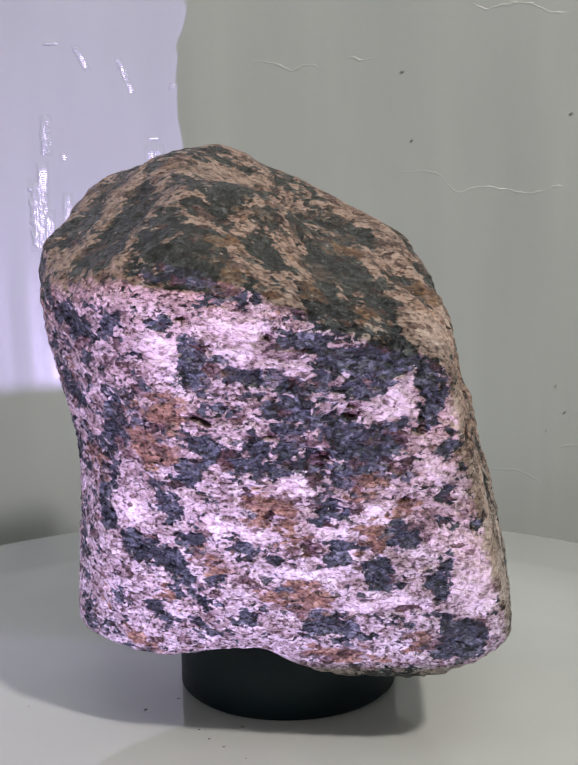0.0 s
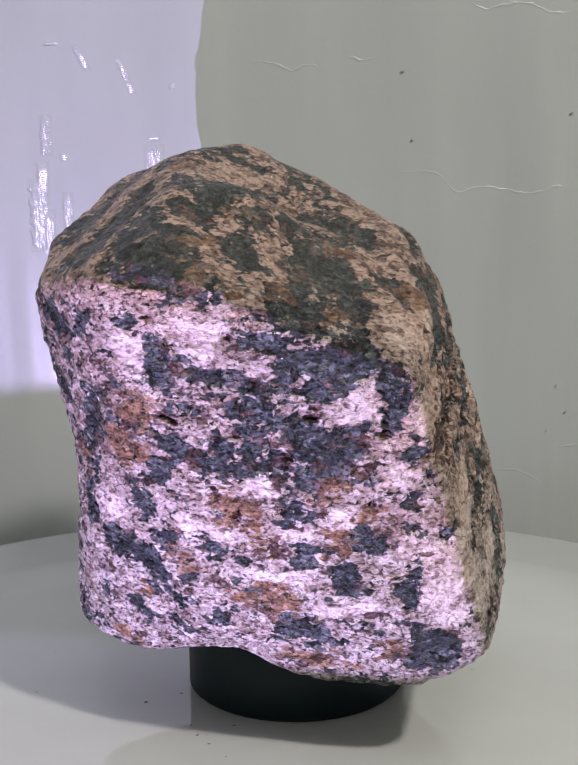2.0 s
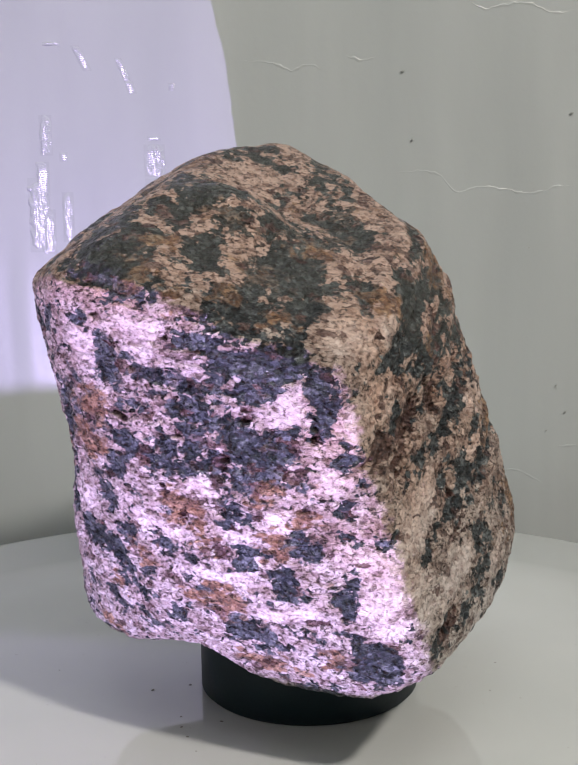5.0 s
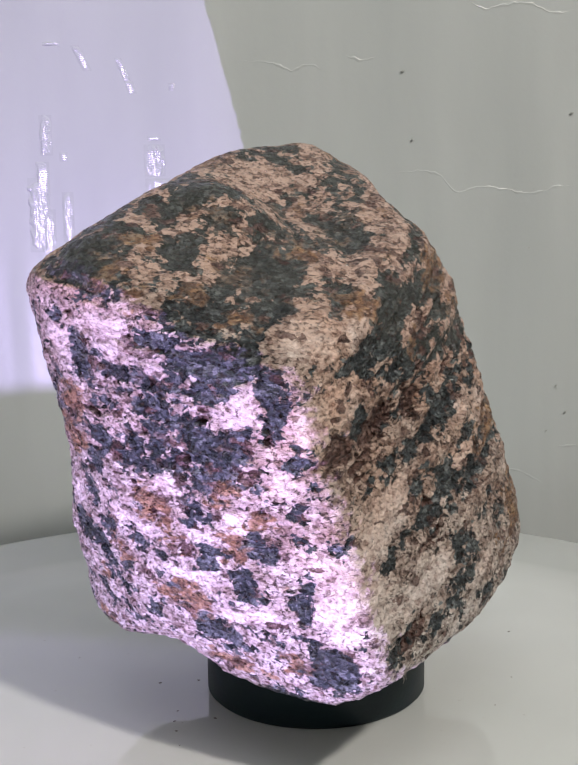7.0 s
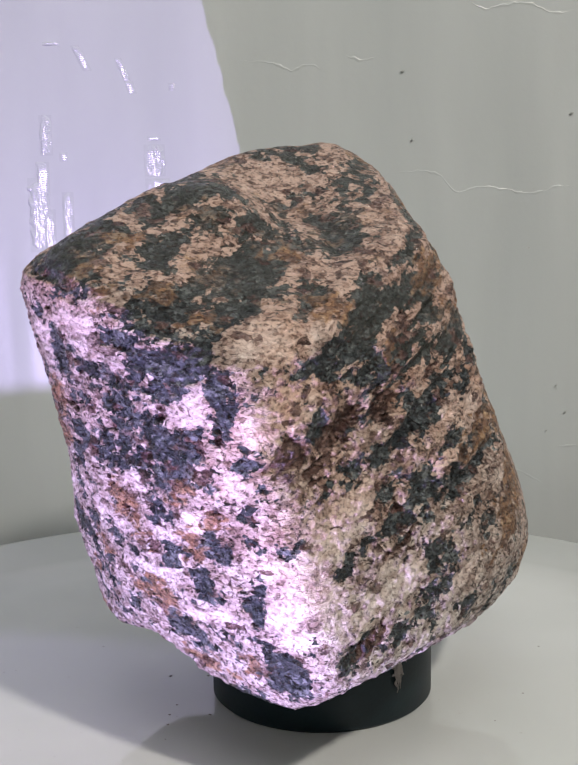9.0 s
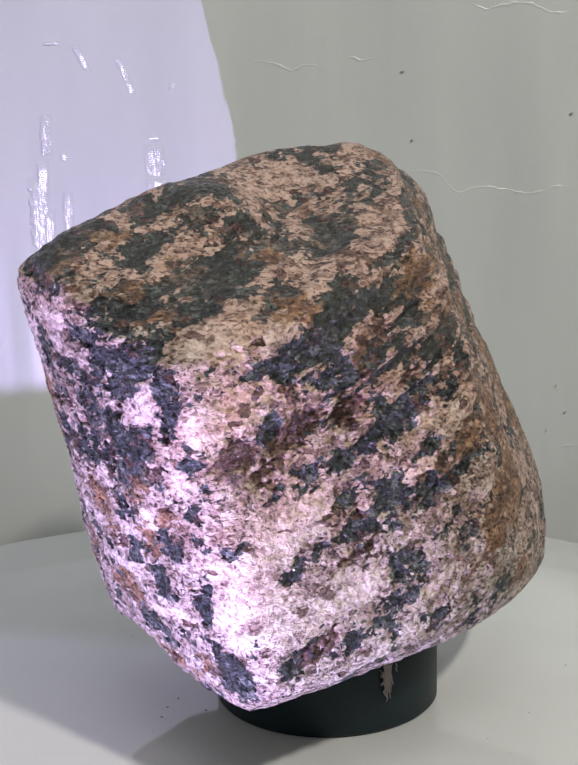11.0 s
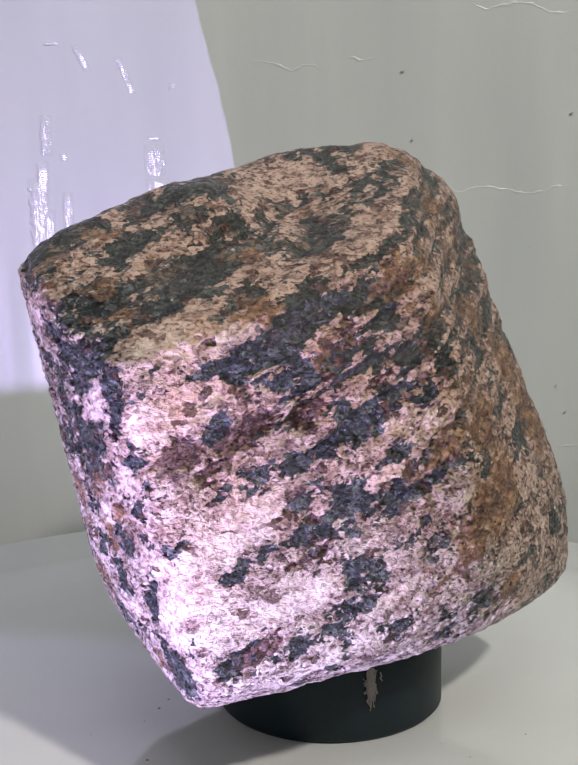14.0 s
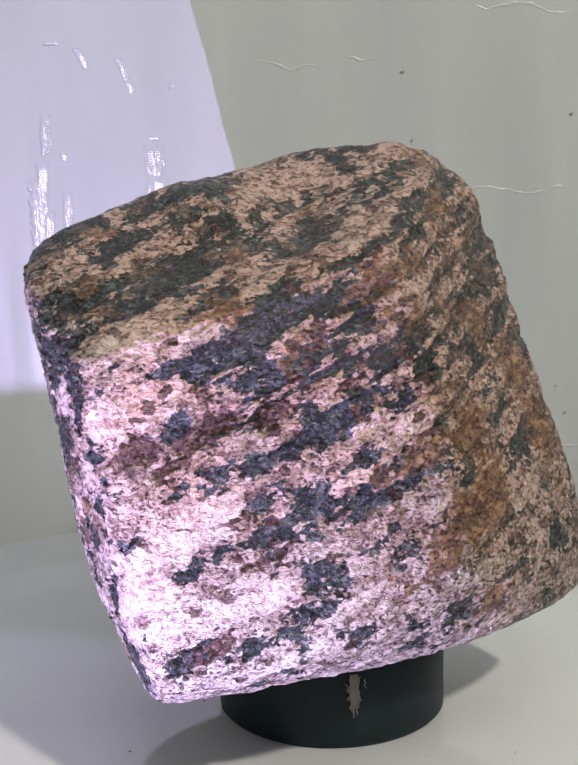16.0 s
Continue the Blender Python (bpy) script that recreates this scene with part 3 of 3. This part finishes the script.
PALE_SUMMIT = [(-7, 14, 149, 11, 3.4), (-14, -36, 140, 3.4, 2.4), (36, -10, 128, 10.8, 2.4), (-6, -62, 117, 6.7, 2.8), (44, -33, 117, 9.2, 2.9), (41, -47, 115, 7.8, 4.5), (44, -46, 113, 9.1, 2.3), (-23, -57, 112, 4, 4), (-4, -61, 112, 4.5, 2.2), (8, -62, 108, 3.9, 1.7), (48, -47, 102, 5.5, 3.3), (32, -61, 101, 4.5, 2.8), (48, -45, 100, 7.9, 3.4), (32, -61, 99, 4.4, 3.3), (47, -56, 97, 5.4, 4.3)]
PALE_TOP = [(47, -55, 95, 5.6, 3.4), (56, 8, 92, 7, 1.8), (56, 21, 92, 7.2, 2.4), (39, -58, 83, 4.1, 2.3), (60, 1, 80, 5.2, 2.1), (7, -57, 79, 5.8, 1.4), (54, -34, 76, 9.1, 2.3), (56, -31, 73, 7, 4.6), (27, -58, 71, 4.6, 2.9), (-33, -41, 70, 4.9, 3.1), (55, -44, 69, 7.9, 4), (17, -57, 68, 5.3, 2.9), (-11, -51, 68, 4.8, 2.1), (55, -45, 67, 10.2, 5.1), (-3, -53, 66, 4.7, 1.7)]
PALE_CROWN = [(49, -54, 63, 6.7, 3.4), (56, -49, 57, 8, 4.6), (11, -53, 56, 6, 1.7), (54, -52, 56, 5.6, 5.6), (58, -46, 56, 6.8, 3.4), (62, -20, 55, 5.8, 3.5), (61, -30, 53, 9.2, 3.4), (50, -53, 52, 4.9, 4.9), (66, 0, 52, 7, 1.4), (60, -45, 50, 10.3, 2.9), (24, -53, 48, 6.1, 2.4), (32, -53, 48, 4.7, 2.4), (51, -52, 47, 4.6, 3.4), (64, -24, 37, 17.5, 1.8)]


def bearing(az, el):
    a, e = radians(az), radians(el)
    return np.array((math.cos(e) * math.cos(a), math.cos(e) * math.sin(a), math.sin(e)))


def stone_radius(d):
    """Distance from the stone's centre to its worn surface along the unit directions d."""
    n = np.array([bearing(a, e) for a, e, _ in FACETS])
    h = np.array([x[2] / 1000 for x in FACETS])
    q = np.maximum(d @ n.T, 0) / h
    top = q.max(1, keepdims=True)
    r = 1 / (top[:, 0] * ((q / top) ** ROUNDING).sum(1) ** (1 / ROUNDING))
    grow = np.ones(len(d))
    for az, el, width, depth in HOLLOWS:
        grow += depth * np.exp((d @ bearing(az, el) - 1) / width ** 2)
    return r * grow


def patch_field(p, patches):
    """How deep the points p lie inside the nearest patches: 1 at a centre, a half at the rim, 0 far outside."""
    across = np.array((0, -0.391, 0.921))
    out = np.zeros(len(p))
    for x, y, z, long, high in patches:
        d = p - np.array((x, y, z)) / 1000
        near = np.flatnonzero((d ** 2).sum(1) < (3 * max(long, high) / 1000) ** 2)
        d = d[near]
        a = d @ across
        q = ((d ** 2).sum(1) - a ** 2) / (long / 1000) ** 2 + a ** 2 / (high / 1000) ** 2
        out[near] = np.maximum(out[near], 1 / (1 + q ** 2.5))
    return out


def build_stone():
    m = 260
    s = np.tan(np.linspace(-1, 1, m + 1) * math.pi / 4)
    u, v = np.meshgrid(s, s, indexing="ij")
    one = np.ones_like(u)
    sides = [np.stack(c, -1).reshape(-1, 3) for c in ((one, u, v), (-one, v, u), (v, one, u), (u, -one, v), (u, v, one), (v, u, -one))]
    pts = np.concatenate(sides)
    k = np.arange(m * (m + 1)).reshape(m, m + 1)[:, :-1].ravel()
    quads = np.stack((k, k + m + 1, k + m + 2, k + 1), -1)
    quads = np.concatenate([quads + j * (m + 1) ** 2 for j in range(6)])
    _, first, back = np.unique(np.round(pts * 1e6).astype(np.int64), axis=0, return_index=True, return_inverse=True)
    pts, quads = pts[first], back.ravel()[quads]
    d = pts / np.linalg.norm(pts, axis=1, keepdims=True)
    centre = np.array(CENTRE)
    p = d * stone_radius(d)[:, None] + centre
    # squeezed space along the layers of the gneiss
    c, w = math.cos(radians(23)), math.sin(radians(23))
    layered = np.stack((p[:, 0], c * p[:, 1] + w * p[:, 2], (-w * p[:, 1] + c * p[:, 2]) * 2.2), -1)
    banded = np.clip((d[:, 0] + 0.35 * d[:, 2] - 0.35 + 0.3 * d[:, 1]) / 0.35, 0, 1)
    banded = np.maximum(banded, 0.8 * np.clip((d[:, 2] - 0.35) / 0.25, 0, 1))
    sheeted = layered * (1, 1, 1.8)
    warp = np.stack([fractal(layered, 330, 3, 40 + j) - 0.5 for j in range(3)], -1) * 0.0062
    q = p + warp
    dark = patch_field(q, DARK_SUMMIT + DARK_TOP + DARK_CROWN + DARK_BROW + DARK_HIGH + DARK_UPPER + DARK_MIDDLE + DARK_WAIST + DARK_LOWER + DARK_LOW + DARK_FOOT)
    pale = patch_field(q, PALE_SUMMIT + PALE_TOP + PALE_CROWN)
    rust = patch_field(q + warp, RUST_SUMMIT + RUST_TOP + RUST_CROWN)
    garnet = patch_field(q, GARNET_HIGH + GARNET_LOW)
    field = (1 - banded) * (fractal(p, 120, 4, 3) - 0.5) + banded * (fractal(sheeted, 85, 4, 5) - 0.5)
    crown = np.clip((d[:, 2] - 0.22 - 0.25 * np.clip(-d[:, 1], 0, 1) + 0.25 * (fractal(p, 60, 3, 9) - 0.5)) / 0.2, 0, 1)
    far_side = np.clip((d[:, 1] - 0.25) / 0.3, 0, 1) * 0.8
    weather = np.maximum(crown, far_side)
    blocky = (fractal(p, 300, 2, 33) - 0.5) * (1 - 0.5 * banded)
    sheet = np.stack((layered[:, 0] * 34, layered[:, 1] * 34, layered[:, 2] * 125), -1)
    groove = fractal(sheet, 1.0, 3, 90) - 0.5
    striped = np.clip(banded + 0.8 * crown, 0, 1)
    # fine dark and pale layers on the worn upper flank
    flank = np.clip((d[:, 0] + 0.25) / 0.4, 0, 1) * np.clip((d[:, 2] - 0.05) / 0.25, 0, 1)
    lines = fractal(sheet * (1.3, 1.3, 2.4), 1.0, 2, 120) - 0.5
    # how well the patches are known: the far side keeps to chance alone
    known = np.clip((0.55 - d[:, 1] + 0.5 * d[:, 0]) / 0.3, 0, 1) * np.clip((d[:, 0] * 0.8 - d[:, 1] + 0.2) / 0.3, 0, 1)
    dark_total = 0.385 + 0.03 * (1 - known) + 0.005 * banded - 0.13 * np.clip((d[:, 0] - 0.3) / 0.3, 0, 1) * np.clip((0.10 - p[:, 2]) / 0.03, 0, 1) + 1.0 * field + 0.40 * blocky + 0.44 * dark - 0.42 * pale - 0.12 * rust + (0.10 + 0.06 * np.clip(-d[:, 1] * 2, 0, 1)) * crown - 1.15 * striped * groove - 0.75 * flank * lines
    rust_total = 1.15 * rust + 1.3 * (fractal(p, 85, 3, 21) - 0.47) * (0.6 + 0.4 * weather) + 0.20 * far_side
    # relief: knobbly grains, dark minerals worn back, pits where garnets fell out, smoother on the worn crown
    rough = 1 - 0.55 * weather
    relief = (fractal(layered, 95, 3, 60) - 0.5) * 0.0011 + (fractal(layered, 420, 3, 70) - 0.5) * 0.0017 * rough + striped * groove * 0.0032 + flank * lines * 0.0014 * (1 - far_side)
    relief -= 0.0008 * np.clip(dark_total - 0.45, 0, 0.4) / 0.4 * rough + 0.0022 * garnet * rough
    p = p + d * relief[:, None]
    # pink of the weathered sides, plus the room lamp's warm tint put into colour
    pink = np.clip((p[:, 2] - 0.035) / 0.06, 0, 1) * (0.25 + 0.75 * np.clip(banded * 1.2 + crown + far_side + np.clip((d[:, 0] - 0.25) * 3, 0, 1), 0, 1))
    me = bpy.data.meshes.new("stone")
    me.vertices.add(len(p))
    me.vertices.foreach_set("co", p.ravel())
    me.loops.add(quads.size)
    me.loops.foreach_set("vertex_index", quads.ravel().astype(np.int32))
    me.polygons.add(len(quads))
    me.polygons.foreach_set("loop_start", np.arange(0, quads.size, 4, dtype=np.int32))
    me.polygons.foreach_set("use_smooth", np.ones(len(quads), dtype=bool))
    me.update(calc_edges=True)
    for name, values in (("dark", dark_total), ("rust", rust_total), ("garnet", garnet), ("weather", weather), ("pink", pink), ("pale", pale * (1 - 0.8 * weather))):
        me.attributes.new(name, "FLOAT", "POINT").data.foreach_set("value", values.astype(np.float32))
    me.materials.append(STONE)
    return tagged(new("stone", me), "speckled pink, white and dark grey gneiss boulder with rusty stains", "stone")


# ---- the stand ----
STAND = (0.0065, 0.0174)    # its middle on the disc
STAND_R, STAND_H = 0.0321, 0.030
LINT_AT = -0.21              # bearing of the tuft of lint, radians


def build_stand():
    thing = new("pedestal")
    tagged(thing, "short black plastic cylinder carrying the stone", "pedestal")
    r, h, e = STAND_R, STAND_H, 0.0012
    bm = lathe([(0, 0), (r - e, 0), (r, e), (r, h - e), (r - e, h), (0, h)], 96)
    body = part("body", bm, BLACK, thing)
    body.location = (*STAND, 0)
    # tuft of lint hanging on the side
    bm = bmesh.new()
    rng = random.Random(4)
    for k in range(90):
        low = k > 8
        a0 = LINT_AT + rng.gauss(0, 0.012 if low else 0.05)
        top = 0.0215 - abs(rng.gauss(0, 0.0022))
        length = rng.uniform(0.004, 0.0075) if low else rng.uniform(0.001, 0.003)
        prev = None
        for j in range(6):
            f = j / 5
            a = a0 + (a0 - LINT_AT) * 0.3 * f + 0.010 * rng.gauss(0, 1)
            rad = STAND_R + 0.0003 + 0.0007 * rng.random()
            c = Vector((rad * math.cos(a), rad * math.sin(a), max(top - length * f, 0.004)))
            s = 0.00016
            side = Vector((-math.sin(a), math.cos(a), 0)) * s
            out = Vector((math.cos(a), math.sin(a), 0)) * s
            ring = [bm.verts.new(c + o) for o in (side, out, -side)]
            if prev:
                for i in range(3):
                    bm.faces.new((prev[i], prev[(i + 1) % 3], ring[(i + 1) % 3], ring[i]))
            prev = ring
    tuft = part("lint_tuft", bm, GREY, thing, "grey tuft of lint on the side")
    tuft.location = (*STAND, 0)
    return thing


ROOM = build_room()
build_cracks(ROOM)
TABLE = build_table()
TURNTABLE = build_turntable()
STONE_THING = build_stone()
PEDESTAL = build_stand()


def motions():
    for thing in (TURNTABLE, STONE_THING, PEDESTAL):
        walk(thing, [(t, pose(0, 0, 0, 0, 0, -a)) for t, a in TURNS])


motions()
